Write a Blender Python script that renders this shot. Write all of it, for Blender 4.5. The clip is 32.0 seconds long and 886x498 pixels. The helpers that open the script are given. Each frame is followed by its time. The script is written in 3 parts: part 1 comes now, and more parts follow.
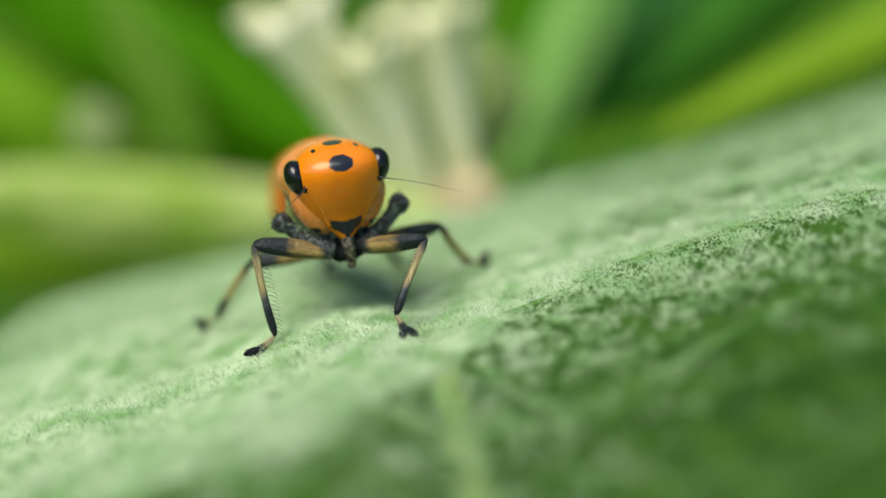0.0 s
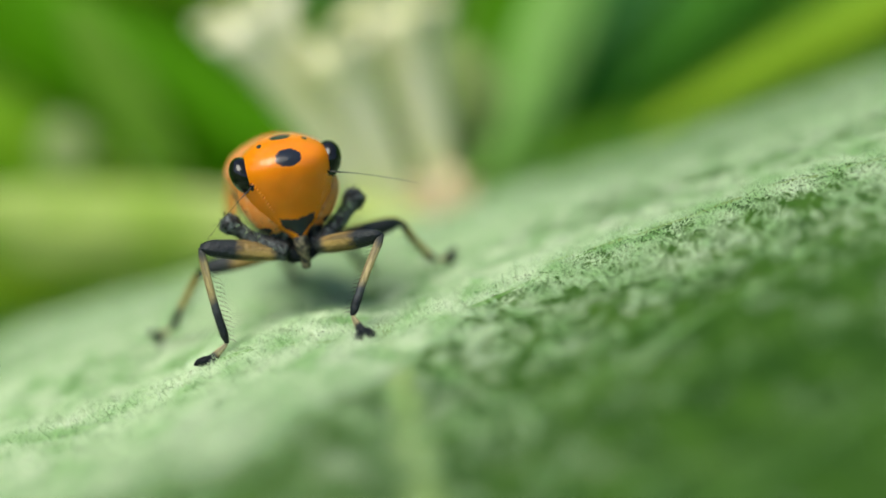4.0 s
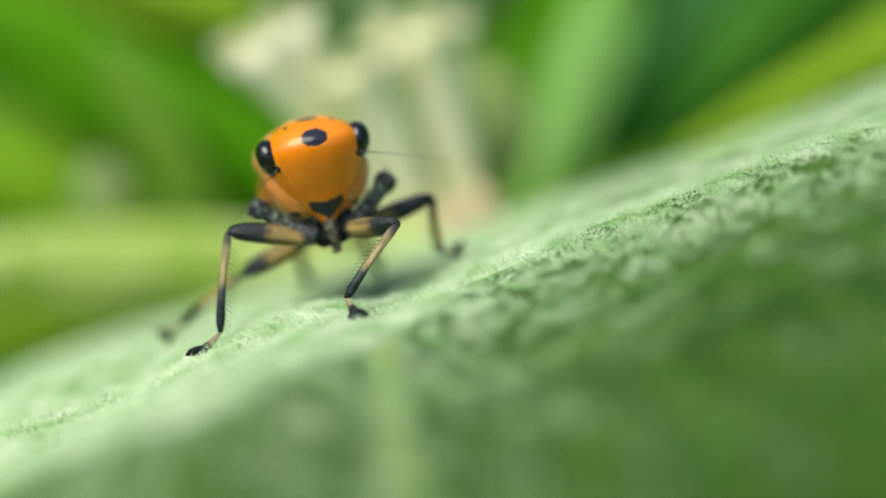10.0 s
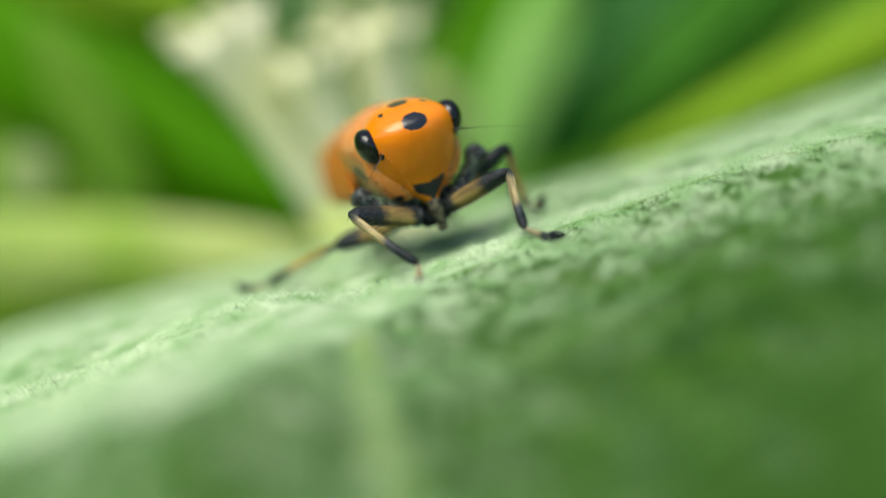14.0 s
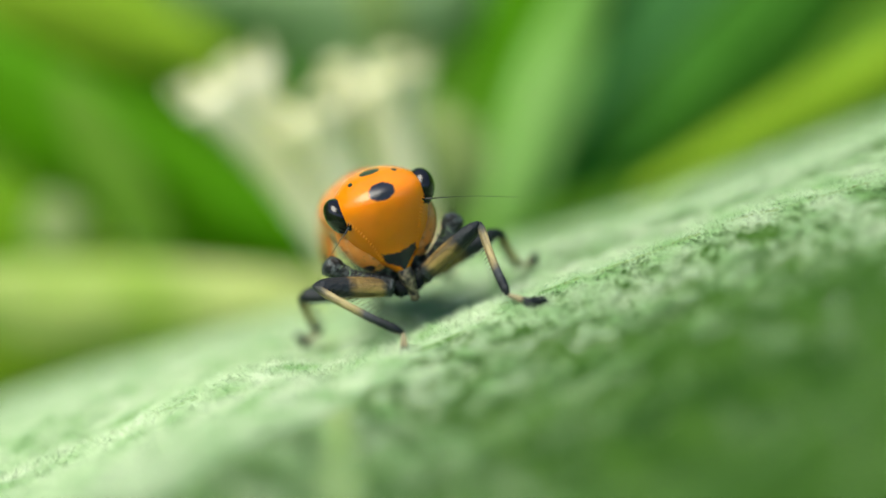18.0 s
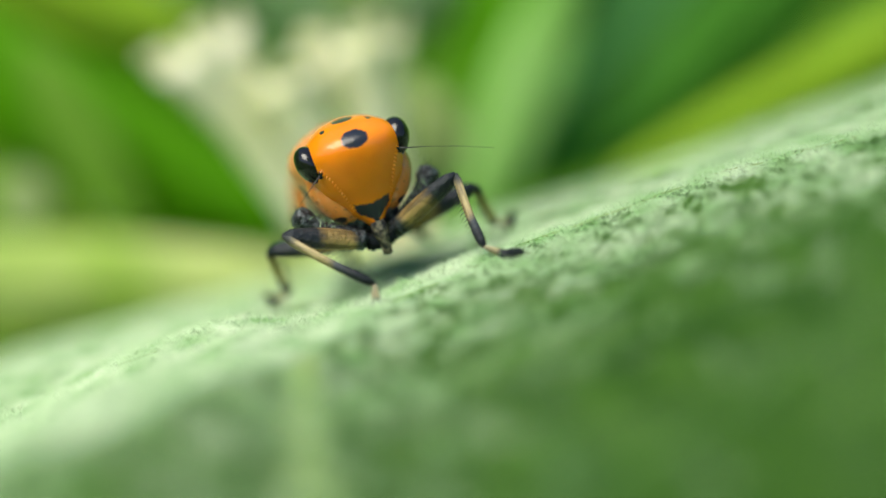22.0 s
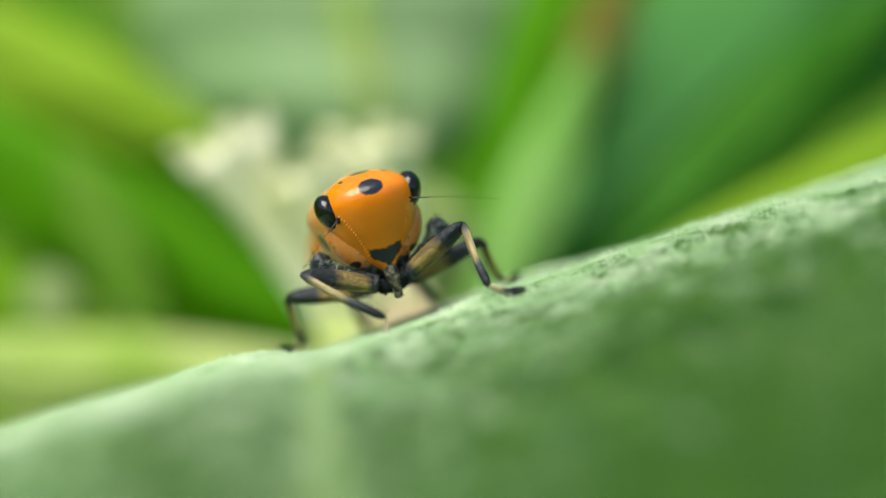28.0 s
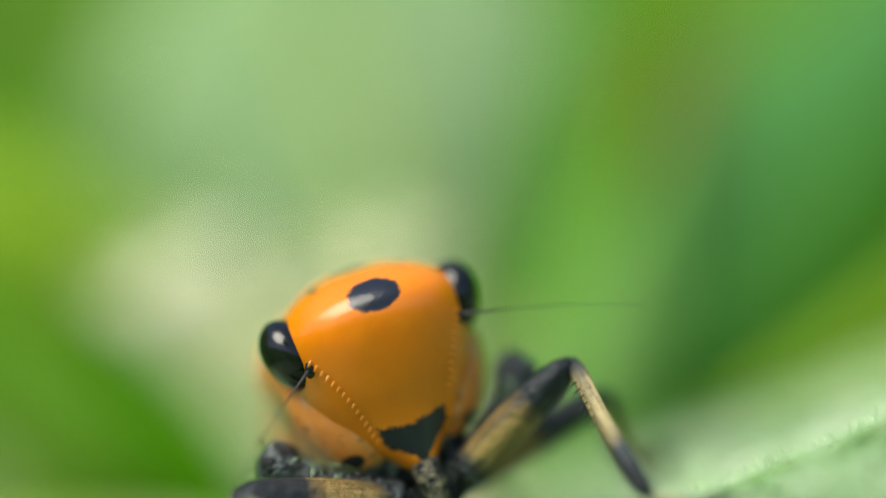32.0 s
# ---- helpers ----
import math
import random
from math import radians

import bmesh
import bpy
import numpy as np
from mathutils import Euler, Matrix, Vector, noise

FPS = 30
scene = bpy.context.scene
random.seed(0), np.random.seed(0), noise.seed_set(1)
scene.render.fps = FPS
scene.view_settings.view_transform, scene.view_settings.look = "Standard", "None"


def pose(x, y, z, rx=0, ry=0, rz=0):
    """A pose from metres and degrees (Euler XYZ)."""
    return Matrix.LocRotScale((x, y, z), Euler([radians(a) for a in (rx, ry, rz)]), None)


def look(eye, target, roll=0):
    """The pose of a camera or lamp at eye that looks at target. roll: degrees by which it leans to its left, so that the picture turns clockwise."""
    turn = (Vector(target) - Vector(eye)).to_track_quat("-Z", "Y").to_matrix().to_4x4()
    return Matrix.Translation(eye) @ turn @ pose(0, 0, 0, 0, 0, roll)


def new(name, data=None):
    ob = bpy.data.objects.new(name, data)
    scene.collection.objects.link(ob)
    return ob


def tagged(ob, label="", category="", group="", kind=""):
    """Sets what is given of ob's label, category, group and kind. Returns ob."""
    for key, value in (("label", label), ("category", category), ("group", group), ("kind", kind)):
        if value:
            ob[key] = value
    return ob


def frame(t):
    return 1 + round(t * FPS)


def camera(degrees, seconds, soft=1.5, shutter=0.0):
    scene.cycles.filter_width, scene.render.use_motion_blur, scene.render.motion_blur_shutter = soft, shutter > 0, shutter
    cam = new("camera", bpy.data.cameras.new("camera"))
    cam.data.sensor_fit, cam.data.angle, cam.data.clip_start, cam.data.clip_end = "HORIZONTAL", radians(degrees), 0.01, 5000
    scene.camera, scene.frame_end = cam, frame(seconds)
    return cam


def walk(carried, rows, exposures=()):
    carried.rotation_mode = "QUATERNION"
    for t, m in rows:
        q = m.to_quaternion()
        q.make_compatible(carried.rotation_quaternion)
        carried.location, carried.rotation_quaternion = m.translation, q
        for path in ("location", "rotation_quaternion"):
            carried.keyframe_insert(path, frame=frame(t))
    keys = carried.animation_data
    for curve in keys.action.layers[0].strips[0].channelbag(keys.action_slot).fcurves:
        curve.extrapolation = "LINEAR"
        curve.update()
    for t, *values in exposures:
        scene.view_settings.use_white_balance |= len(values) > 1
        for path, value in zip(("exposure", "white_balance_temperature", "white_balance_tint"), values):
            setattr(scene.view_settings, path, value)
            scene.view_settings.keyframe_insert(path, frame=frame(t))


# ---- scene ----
cam = camera(42.0, 32.0, soft=1.5)
cam.data.dof.use_dof = True
cam.data.dof.aperture_fstop = 16.5

MM = 0.001
# seconds, place in millimetres, turn in degrees
PATH = [
    (0, -2.79, -36.71, 8.24, 78.43, -2.96, 0.22),
    (0.5, -2.00, -36.56, 8.25, 77.36, -3.53, 1.20),
    (1, -1.75, -36.26, 7.94, 77.59, -2.90, 1.12),
    (1.5, -1.66, -36.31, 7.39, 78.23, -2.84, 1.13),
    (2, -1.77, -35.63, 7.40, 77.88, -1.85, 0.12),
    (2.5, -1.34, -35.96, 7.11, 79.13, -1.59, 1.02),
    (3, -1.61, -35.06, 6.20, 79.69, -1.33, -0.34),
    (3.5, -1.45, -34.95, 6.44, 80.37, -0.92, 0.15),
    (4, -1.31, -34.96, 7.22, 79.36, -0.55, 0.17),
    (4.5, -1.00, -34.52, 6.19, 80.00, -0.45, 0.05),
    (6.5, -0.07, -34.52, 5.23, 82.01, 0.29, 1.47),
    (7, -0.17, -33.82, 4.66, 81.66, 0.13, 0.76),
    (7.5, -0.05, -33.95, 4.72, 81.49, 0.69, 0.85),
    (8, 0.05, -33.69, 4.43, 81.43, 1.06, 0.95),
    (8.5, 0.05, -33.46, 4.14, 81.33, 1.27, 0.78),
    (9, 0.36, -33.21, 3.76, 81.58, 1.17, 1.28),
    (9.5, 0.18, -33.26, 3.86, 81.69, 1.39, 1.22),
    (10, 0.56, -34.08, 4.32, 83.30, 1.11, 3.25),
    (10.5, 0.38, -34.31, 4.44, 83.80, 0.54, 3.54),
    (11, 0.48, -34.08, 4.37, 83.74, 0.34, 3.44),
    (11.5, 0.31, -33.92, 4.24, 83.19, 0.37, 2.66),
    (12, 0.29, -33.76, 4.17, 82.90, 0.03, 2.22),
    (12.5, -0.06, -34.09, 4.35, 83.23, -0.56, 1.75),
    (13, -0.31, -33.61, 3.92, 82.67, -0.91, 0.33),
    (13.5, -0.74, -33.59, 3.99, 83.37, -1.60, -0.31),
    (14, -1.01, -33.98, 4.04, 83.54, -1.38, -0.99),
    (14.5, 0.39, -33.74, 4.34, 82.46, 0.53, -0.82),
    (16.5, 0.80, -34.10, 4.92, 82.41, 1.47, -0.36),
    (17, 0.66, -34.66, 5.69, 83.60, 1.04, 0.89),
    (17.5, 0.71, -34.45, 5.58, 83.72, 0.86, 0.93),
    (18, 0.80, -34.31, 5.63, 84.08, 0.61, 1.35),
    (18.5, 0.84, -34.33, 5.51, 84.13, 0.89, 1.16),
    (19, 0.69, -33.97, 4.99, 84.03, 0.22, 0.33),
    (19.5, 0.75, -33.91, 4.87, 84.28, 0.02, 0.38),
    (20, 0.65, -33.92, 4.91, 84.00, -0.00, 0.00),
    (20.5, 0.81, -34.13, 5.03, 84.24, 0.57, 0.42),
    (21, 0.86, -33.97, 4.80, 84.41, 0.17, 0.50),
    (21.5, 0.94, -33.68, 4.44, 84.80, -0.38, 0.74),
    (22, 0.87, -33.37, 4.02, 84.42, -0.26, 0.32),
    (22.5, 1.06, -33.64, 4.16, 84.45, 0.50, 0.73),
    (23, 1.39, -33.10, 2.25, 86.29, -0.26, 0.11),
    (23.5, 1.40, -32.67, 2.06, 85.58, -0.10, -0.38),
    (24, 1.21, -33.07, 2.80, 85.68, 0.15, 0.05),
    (24.5, 1.16, -32.91, 2.80, 84.86, 0.55, -0.34),
    (26.5, 1.38, -34.96, 1.97, 88.62, 0.05, 0.99),
    (27, 1.41, -34.48, 1.48, 88.76, 0.07, 0.48),
    (27.5, 1.40, -36.11, 1.15, 93.04, -0.52, 2.38),
    (28, 1.09, -35.69, 0.88, 92.27, -1.15, 1.02),
    (28.5, 1.33, -35.93, 0.83, 92.71, -0.52, 1.48),
    (29, 1.37, -36.08, 0.70, 93.34, -0.60, 1.92),
    (29.5, 1.41, -36.25, 0.46, 94.41, -0.06, 2.27),
    (30, 1.62, -35.94, 0.08, 93.71, 0.95, 1.65),
    (30.5, 1.90, -36.50, -0.22, 96.12, 1.49, 2.99),
    (30.7, 1.58, -35.50, 0.13, 95.74, 2.19, 2.92),
    (30.9, 0.65, -26.22, 1.09, 95.83, 3.41, 1.31),
    (31, 0.40, -23.64, 1.36, 96.76, 1.63, 1.06),
    (31.2, 0.02, -19.88, 1.75, 96.81, 2.06, 0.42),
    (31.5, -0.16, -18.07, 1.94, 100.04, 3.25, 1.60),
    (32, -0.16, -18.10, 1.94, 99.50, 2.36, 2.35),
]
walk(cam, [(t, pose(x * MM, y * MM, z * MM, a, b, c)) for t, x, y, z, a, b, c in PATH],
     exposures=[(0, -0.12), (4, -0.07), (7, 0.02), (9, 0.12), (10, 0.12), (12, 0.0), (13, -0.02), (14, 0.06), (17, 0.18), (22, 0.18), (24, 0.16), (27, 0.2), (29, 0.24), (30, 0.22), (32, 0.22)])

# ---- world and sun ----
world = bpy.data.worlds.new("sky")
scene.world = world
world.use_nodes = True
wn = world.node_tree.nodes
sky = wn.new("ShaderNodeTexSky")
sky.sky_type = "NISHITA"
sky.sun_disc = False
SUN_DIR = Vector((-0.38, -0.48, 0.79)).normalized()
sky.sun_elevation = math.asin(SUN_DIR.z)
sky.sun_rotation = math.atan2(SUN_DIR.x, SUN_DIR.y)
world.node_tree.links.new(sky.outputs[0], wn["Background"].inputs[0])
wn["Background"].inputs[1].default_value = 0.15
sun = new("sun", bpy.data.lights.new("sun", "SUN"))
sun.data.energy = 3.9
sun.data.angle = radians(42)
sun.data.color = (1.0, 0.95, 0.80)
sun.matrix_world = look(SUN_DIR, (0, 0, 0))


# ---- materials ----
class Nodes:
    """A material's nodes, with short calls."""

    def __init__(self, name, rough=0.5, spec=0.5):
        self.mat = bpy.data.materials.new(name)
        self.mat.use_nodes = True
        self.tree = self.mat.node_tree
        self.bsdf = self.tree.nodes["Principled BSDF"]
        self.bsdf.inputs["Roughness"].default_value = rough
        self.bsdf.inputs["Specular IOR Level"].default_value = spec
        self.coord = self.add("ShaderNodeTexCoord").outputs["Object"]

    def add(self, kind):
        return self.tree.nodes.new(kind)

    def link(self, a, b):
        self.tree.links.new(a, b)

    def put(self, socket, value):
        if isinstance(value, bpy.types.NodeSocket):
            self.link(value, socket)
        else:
            socket.default_value = value

    def math(self, op, a, b=0.0, c=0.0):
        n = self.add("ShaderNodeMath")
        n.operation = op
        for i, v in enumerate((a, b, c)):
            self.put(n.inputs[i], v)
        return n.outputs[0]

    def noise(self, scale, detail=2.0, vec=None, rough=0.5):
        n = self.add("ShaderNodeTexNoise")
        n.inputs["Scale"].default_value = scale
        n.inputs["Detail"].default_value = detail
        n.inputs["Roughness"].default_value = rough
        self.link(vec or self.coord, n.inputs["Vector"])
        return n.outputs["Fac"]

    def ramp(self, fac, stops):
        n = self.add("ShaderNodeValToRGB")
        el = n.color_ramp.elements
        while len(el) < len(stops):
            el.new(0.5)
        for e, (p, c) in zip(el, stops):
            e.position = p
            e.color = (*c, 1) if len(c) == 3 else c
        self.put(n.inputs[0], fac)
        return n.outputs[0]

    def mix(self, fac, a, b):
        n = self.add("ShaderNodeMix")
        n.data_type = "RGBA"
        self.put(n.inputs[0], fac)
        for s, v in ((n.inputs[6], a), (n.inputs[7], b)):
            self.put(s, (*v, 1) if isinstance(v, tuple) and len(v) == 3 else v)
        return n.outputs[2]

    def xyz(self):
        n = self.add("ShaderNodeSeparateXYZ")
        self.link(self.coord, n.inputs[0])
        return [self.math("MULTIPLY", o, 1000.0) for o in n.outputs]

    def spot(self, centre, radii, wobble=0.0, edge=0.16):
        """1 inside an ellipsoid given in millimetres, 0 outside, with an uneven rim."""
        parts = []
        for v, c, r in zip(self.xyz(), centre, radii):
            q = self.math("DIVIDE", self.math("SUBTRACT", v, c), r)
            parts.append(self.math("MULTIPLY", q, q))
        d = self.math("ADD", self.math("ADD", parts[0], parts[1]), parts[2])
        if wobble:
            d = self.math("ADD", d, self.math("MULTIPLY", self.math("SUBTRACT", self.noise(9000, 3), 0.5), wobble))
        n = self.add("ShaderNodeMapRange")
        n.interpolation_type = "SMOOTHSTEP"
        self.put(n.inputs[0], d)
        n.inputs[1].default_value, n.inputs[2].default_value = 1 - edge, 1 + edge
        n.inputs[3].default_value, n.inputs[4].default_value = 1, 0
        return n.outputs[0]

    def bump(self, height, strength, distance):
        n = self.add("ShaderNodeBump")
        n.inputs["Strength"].default_value = strength
        n.inputs["Distance"].default_value = distance
        self.link(height, n.inputs["Height"])
        self.link(n.outputs[0], self.bsdf.inputs["Normal"])

    def done(self, colour):
        self.put(self.bsdf.inputs["Base Color"], (*colour, 1) if isinstance(colour, tuple) else colour)
        return self.mat


ORANGE = (0.95, 0.262, 0.003)
INK = (0.016, 0.021, 0.034)


def cuticle(name, base=ORANGE, spots=(), patch=False, rough=0.22, speck=0.0):
    n = Nodes(name, rough, 0.45)
    tone = n.ramp(n.noise(900, 3), [(0.3, tuple(v * 0.86 for v in base)), (0.7, base)])
    pale = n.ramp(n.noise(350, 2), [(0.45, (0, 0, 0)), (0.8, (1, 1, 1))])
    col = n.mix(n.math("MULTIPLY", pale, 0.06), tone, (0.88, 0.42, 0.16))
    if patch:
        rear = n.ramp(n.math("MULTIPLY_ADD", n.noise(1400, 2), 0.5, n.xyz()[1]), [(0.25, (0, 0, 0)), (0.95, (1, 1, 1))])
        col = n.mix(n.math("MULTIPLY", rear, 0.5), col, (0.88, 0.44, 0.17))
    if speck:
        fleck = n.ramp(n.noise(4300, 2, rough=0.6), [(0.58, (0, 0, 0)), (0.66, (1, 1, 1))])
        col = n.mix(n.math("MULTIPLY", fleck, speck), col, INK)
        milk = n.ramp(n.noise(2600, 3), [(0.50, (0, 0, 0)), (0.72, (1, 1, 1))])
        col = n.mix(n.math("MULTIPLY", milk, 0.5), col, (0.85, 0.52, 0.30))
    for c, r, w in spots:
        col = n.mix(n.spot(c, r, w), col, INK)
    if patch:
        x, y, z = n.xyz()
        ax = n.math("ABSOLUTE", x)
        wob = n.math("MULTIPLY", n.math("SUBTRACT", n.noise(7000, 3), 0.5), 0.16)
        low = n.math("SUBTRACT", n.math("ADD", n.math("MULTIPLY", ax, -0.86), 0.50), n.math("MULTIPLY", n.math("ADD", z, 1.60), -1.0))
        top = n.math("SUBTRACT", n.math("MULTIPLY_ADD", n.math("MULTIPLY", ax, ax), 0.40, -1.50), z)
        m = n.math("MINIMUM", n.math("MINIMUM", low, top), n.math("SUBTRACT", 0.52, ax))
        m = n.math("MULTIPLY", n.math("ADD", m, wob), 22.0)
        n2 = n.add("ShaderNodeClamp")
        n.put(n2.inputs[0], m)
        front = n.math("LESS_THAN", y, 0.45)
        col = n.mix(n.math("MULTIPLY", n2.outputs[0], front), col, INK)
    n.bsdf.inputs["Subsurface Weight"].default_value = 0.25
    n.bsdf.inputs["Subsurface Radius"].default_value = (0.0006, 0.0002, 0.0001)
    n.bsdf.inputs["Subsurface Scale"].default_value = 1.0
    n.bump(n.noise(3800, 4, rough=0.65), 0.22, 0.00006)
    return n.done(col)


def plain(name, a, b, scale, rough=0.5, bump=0.0, spec=0.5, detail=3, lo=0.3, hi=0.7):
    n = Nodes(name, rough, spec)
    f = n.noise(scale, detail)
    if bump:
        n.bump(n.noise(scale * 2.3, 3), 0.5, bump)
    return n.done(n.ramp(f, [(lo, a), (hi, b)]))


def limb(name, stops, length):
    """Pigment along a limb from its root to its end."""
    n = Nodes(name, 0.45, 0.3)
    z = n.xyz()[2]
    u = n.math("ADD", n.math("DIVIDE", z, length), n.math("MULTIPLY", n.math("SUBTRACT", n.noise(3500, 3), 0.5), 0.16))
    col = n.ramp(u, stops)
    grit = n.ramp(n.noise(9000, 2), [(0.52, (0, 0, 0)), (0.72, (1, 1, 1))])
    col = n.mix(n.math("MULTIPLY", grit, 0.14), col, (0.12, 0.15, 0.17))
    streak = n.add("ShaderNodeMapping")
    streak.inputs["Scale"].default_value = (1.0, 1.0, 0.12)
    n.link(n.coord, streak.inputs["Vector"])
    dark = n.ramp(n.noise(6500, 3, streak.outputs[0], 0.6), [(0.46, (0, 0, 0)), (0.60, (1, 1, 1))])
    col = n.mix(n.math("MULTIPLY", dark, 0.55), col, SLATE)
    n.bump(n.noise(8000, 3, rough=0.6), 0.8, 0.00008)
    return n.done(col)


SLATE = (0.008, 0.012, 0.017)
HEAD_SPOTS = [((0.0, -0.72, 0.24), (0.38, 0.60, 0.26), 0.6), ((0.0, 0.22, 0.86), (0.30, 0.26, 0.5), 0.5),
              ((-0.66, -0.05, 0.70), (0.07, 0.14, 0.3), 0.4), ((0.66, -0.05, 0.70), (0.07, 0.14, 0.3), 0.4)]
M_HEAD = cuticle("orange_cuticle_head", spots=HEAD_SPOTS, patch=True)
M_BODY = cuticle("orange_cuticle_body", (0.80, 0.29, 0.08), spots=[((-1.46, 1.5, -0.75), (0.35, 0.34, 0.3), 0.6),
                 ((1.46, 1.5, -0.75), (0.35, 0.34, 0.3), 0.6)], rough=0.38, speck=0.3)
M_CHEEK = cuticle("orange_cuticle_cheek", (0.82, 0.28, 0.06), spots=[((-0.95, 0.25, -1.75), (0.2, 0.5, 0.12), 0.5), ((0.95, 0.25, -1.75), (0.2, 0.5, 0.12), 0.5)], rough=0.36, speck=0.45)
M_WING = cuticle("orange_wing", (0.72, 0.19, 0.02), rough=0.42)
M_EYE = plain("black_eye", (0.004, 0.004, 0.005), (0.010, 0.010, 0.012), 2500, 0.17, spec=0.5)
M_DARK = plain("slate_cuticle", (0.004, 0.006, 0.008), (0.17, 0.20, 0.21), 5200, 0.42, 0.00016, detail=6, lo=0.44, hi=0.74)
M_LIMB = plain("black_slate", (0.003, 0.004, 0.006), (0.016, 0.021, 0.026), 4200, 0.65, 0.00010, spec=0.12)
M_SNOUT = plain("dark_tan_beak", (0.008, 0.010, 0.012), (0.26, 0.22, 0.14), 6500, 0.45, 0.00018, detail=5, lo=0.44, hi=0.70)
M_HAIR = plain("dark_bristle", (0.010, 0.010, 0.012), (0.03, 0.03, 0.03), 4000, 0.45)
M_FEMUR = limb("femur_pigment", [(0.0, SLATE), (0.12, (0.06, 0.07, 0.07)), (0.24, (0.46, 0.31, 0.11)), (0.52, (0.34, 0.23, 0.08)), (0.66, (0.030, 0.036, 0.042)), (1.0, SLATE)], 2.5)
M_TIBIA = limb("tibia_pigment", [(0.0, (0.025, 0.03, 0.036)), (0.07, (0.10, 0.10, 0.08)), (0.15, (0.54, 0.43, 0.22)), (0.48, (0.44, 0.35, 0.16)), (0.60, (0.05, 0.058, 0.065)), (0.72, SLATE), (1.0, SLATE)], 2.85)
M_SHIN = limb("shin_pigment", [(0.0, SLATE), (0.07, (0.03, 0.035, 0.03)), (0.14, (0.52, 0.40, 0.13)), (0.66, (0.50, 0.38, 0.14)), (0.76, (0.05, 0.05, 0.045)), (0.84, SLATE), (1.0, SLATE)], 2.5)
M_TARSUS = limb("tarsus_pigment", [(0.0, (0.56, 0.50, 0.30)), (0.34, (0.50, 0.42, 0.22)), (0.48, SLATE), (1.0, SLATE)], 1.0)


def leaf_material():
    n = Nodes("hairy_leaf", 0.55, 0.25)
    big = n.noise(140, 3)
    mid = n.noise(850, 3, rough=0.65)
    fine = n.noise(4200, 3, rough=0.6)
    green = n.ramp(mid, [(0.34, (0.013, 0.056, 0.0008)), (0.50, (0.024, 0.080, 0.001)), (0.68, (0.040, 0.108, 0.004))])
    fuzz = n.ramp(n.math("MULTIPLY_ADD", fine, 0.55, n.math("MULTIPLY", mid, 0.45)), [(0.45, (0, 0, 0)), (0.58, (1, 1, 1))])
    col = n.mix(n.math("MULTIPLY", fuzz, 0.22), green, (0.09, 0.20, 0.03))
    col = n.mix(n.math("MULTIPLY", n.ramp(big, [(0.4, (0, 0, 0)), (0.7, (1, 1, 1))]), 0.22), col, (0.07, 0.18, 0.02))
    n.bsdf.inputs["Sheen Weight"].default_value = 0.10
    n.bsdf.inputs["Sheen Roughness"].default_value = 0.34
    n.bsdf.inputs["Sheen Tint"].default_value = (0.80, 1.0, 0.68, 1)
    n.bump(n.math("ADD", fine, n.math("MULTIPLY", mid, 2.0)), 0.6, 0.00010)
    return n.done(col)


M_LEAF = leaf_material()
M_VEIN = plain("green_vein", (0.09, 0.22, 0.03), (0.16, 0.32, 0.08), 700, 0.6, 0.00005)
M_RIB = plain("pale_vein", (0.16, 0.27, 0.06), (0.25, 0.36, 0.12), 700, 0.6, 0.00005)


def foliage(name, a, b, scale=60, rough=0.55, thin=0.38):
    n = Nodes(name, rough, 0.05)
    col = n.ramp(n.noise(scale, 3), [(0.32, a), (0.68, b)])
    tr = n.add("ShaderNodeBsdfTranslucent")
    n.put(tr.inputs[0], col)
    add = n.add("ShaderNodeMixShader")
    add.inputs[0].default_value = thin
    out = n.tree.nodes["Material Output"]
    n.link(n.bsdf.outputs[0], add.inputs[1])
    n.link(tr.outputs[0], add.inputs[2])
    n.link(add.outputs[0], out.inputs[0])
    return n.done(col)


M_FUZZ = plain("leaf_hair", (0.28, 0.53, 0.20), (0.69, 0.84, 0.58), 900, 0.5, spec=0.3)
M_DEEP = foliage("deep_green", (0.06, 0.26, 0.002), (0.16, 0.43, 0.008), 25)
M_GREEN = foliage("mid_green", (0.17, 0.43, 0.008), (0.34, 0.60, 0.04), 25)
M_LIME = foliage("lime_green", (0.26, 0.48, 0.02), (0.44, 0.62, 0.06), 25)
M_BLUE = foliage("bluish_green", (0.07, 0.27, 0.05), (0.16, 0.41, 0.13), 25)
M_SAGE = foliage("grey_green", (0.30, 0.50, 0.20), (0.50, 0.66, 0.38), 60)
M_OLIVE = foliage("pale_olive", (0.28, 0.40, 0.12), (0.42, 0.52, 0.20), 120)
M_SEA = foliage("sea_green", (0.26, 0.54, 0.10), (0.44, 0.70, 0.24), 80)
M_TEAL = foliage("dark_bluish_green", (0.05, 0.21, 0.015), (0.10, 0.30, 0.035), 60)
M_SUN_SPOT = foliage("sun_spot_green", (0.36, 0.48, 0.17), (0.54, 0.64, 0.34), 60)
M_YELLOW = foliage("yellow_green", (0.34, 0.56, 0.05), (0.90, 0.90, 0.48), 105)
M_SOFT = foliage("dull_green", (0.11, 0.30, 0.012), (0.26, 0.44, 0.07), 40)
M_CREAM = foliage("cream_petal", (0.92, 0.93, 0.55), (0.97, 0.96, 0.74), 200, thin=0.20)
M_STALK = foliage("cream_stalk", (0.66, 0.82, 0.24), (0.90, 0.93, 0.48), 200, thin=0.30)
M_PEACH = foliage("peach_petal", (0.95, 0.80, 0.55), (0.97, 0.90, 0.72), 150)
M_BROWN = foliage("brown_dry", (0.28, 0.26, 0.05), (0.42, 0.33, 0.09), 80)
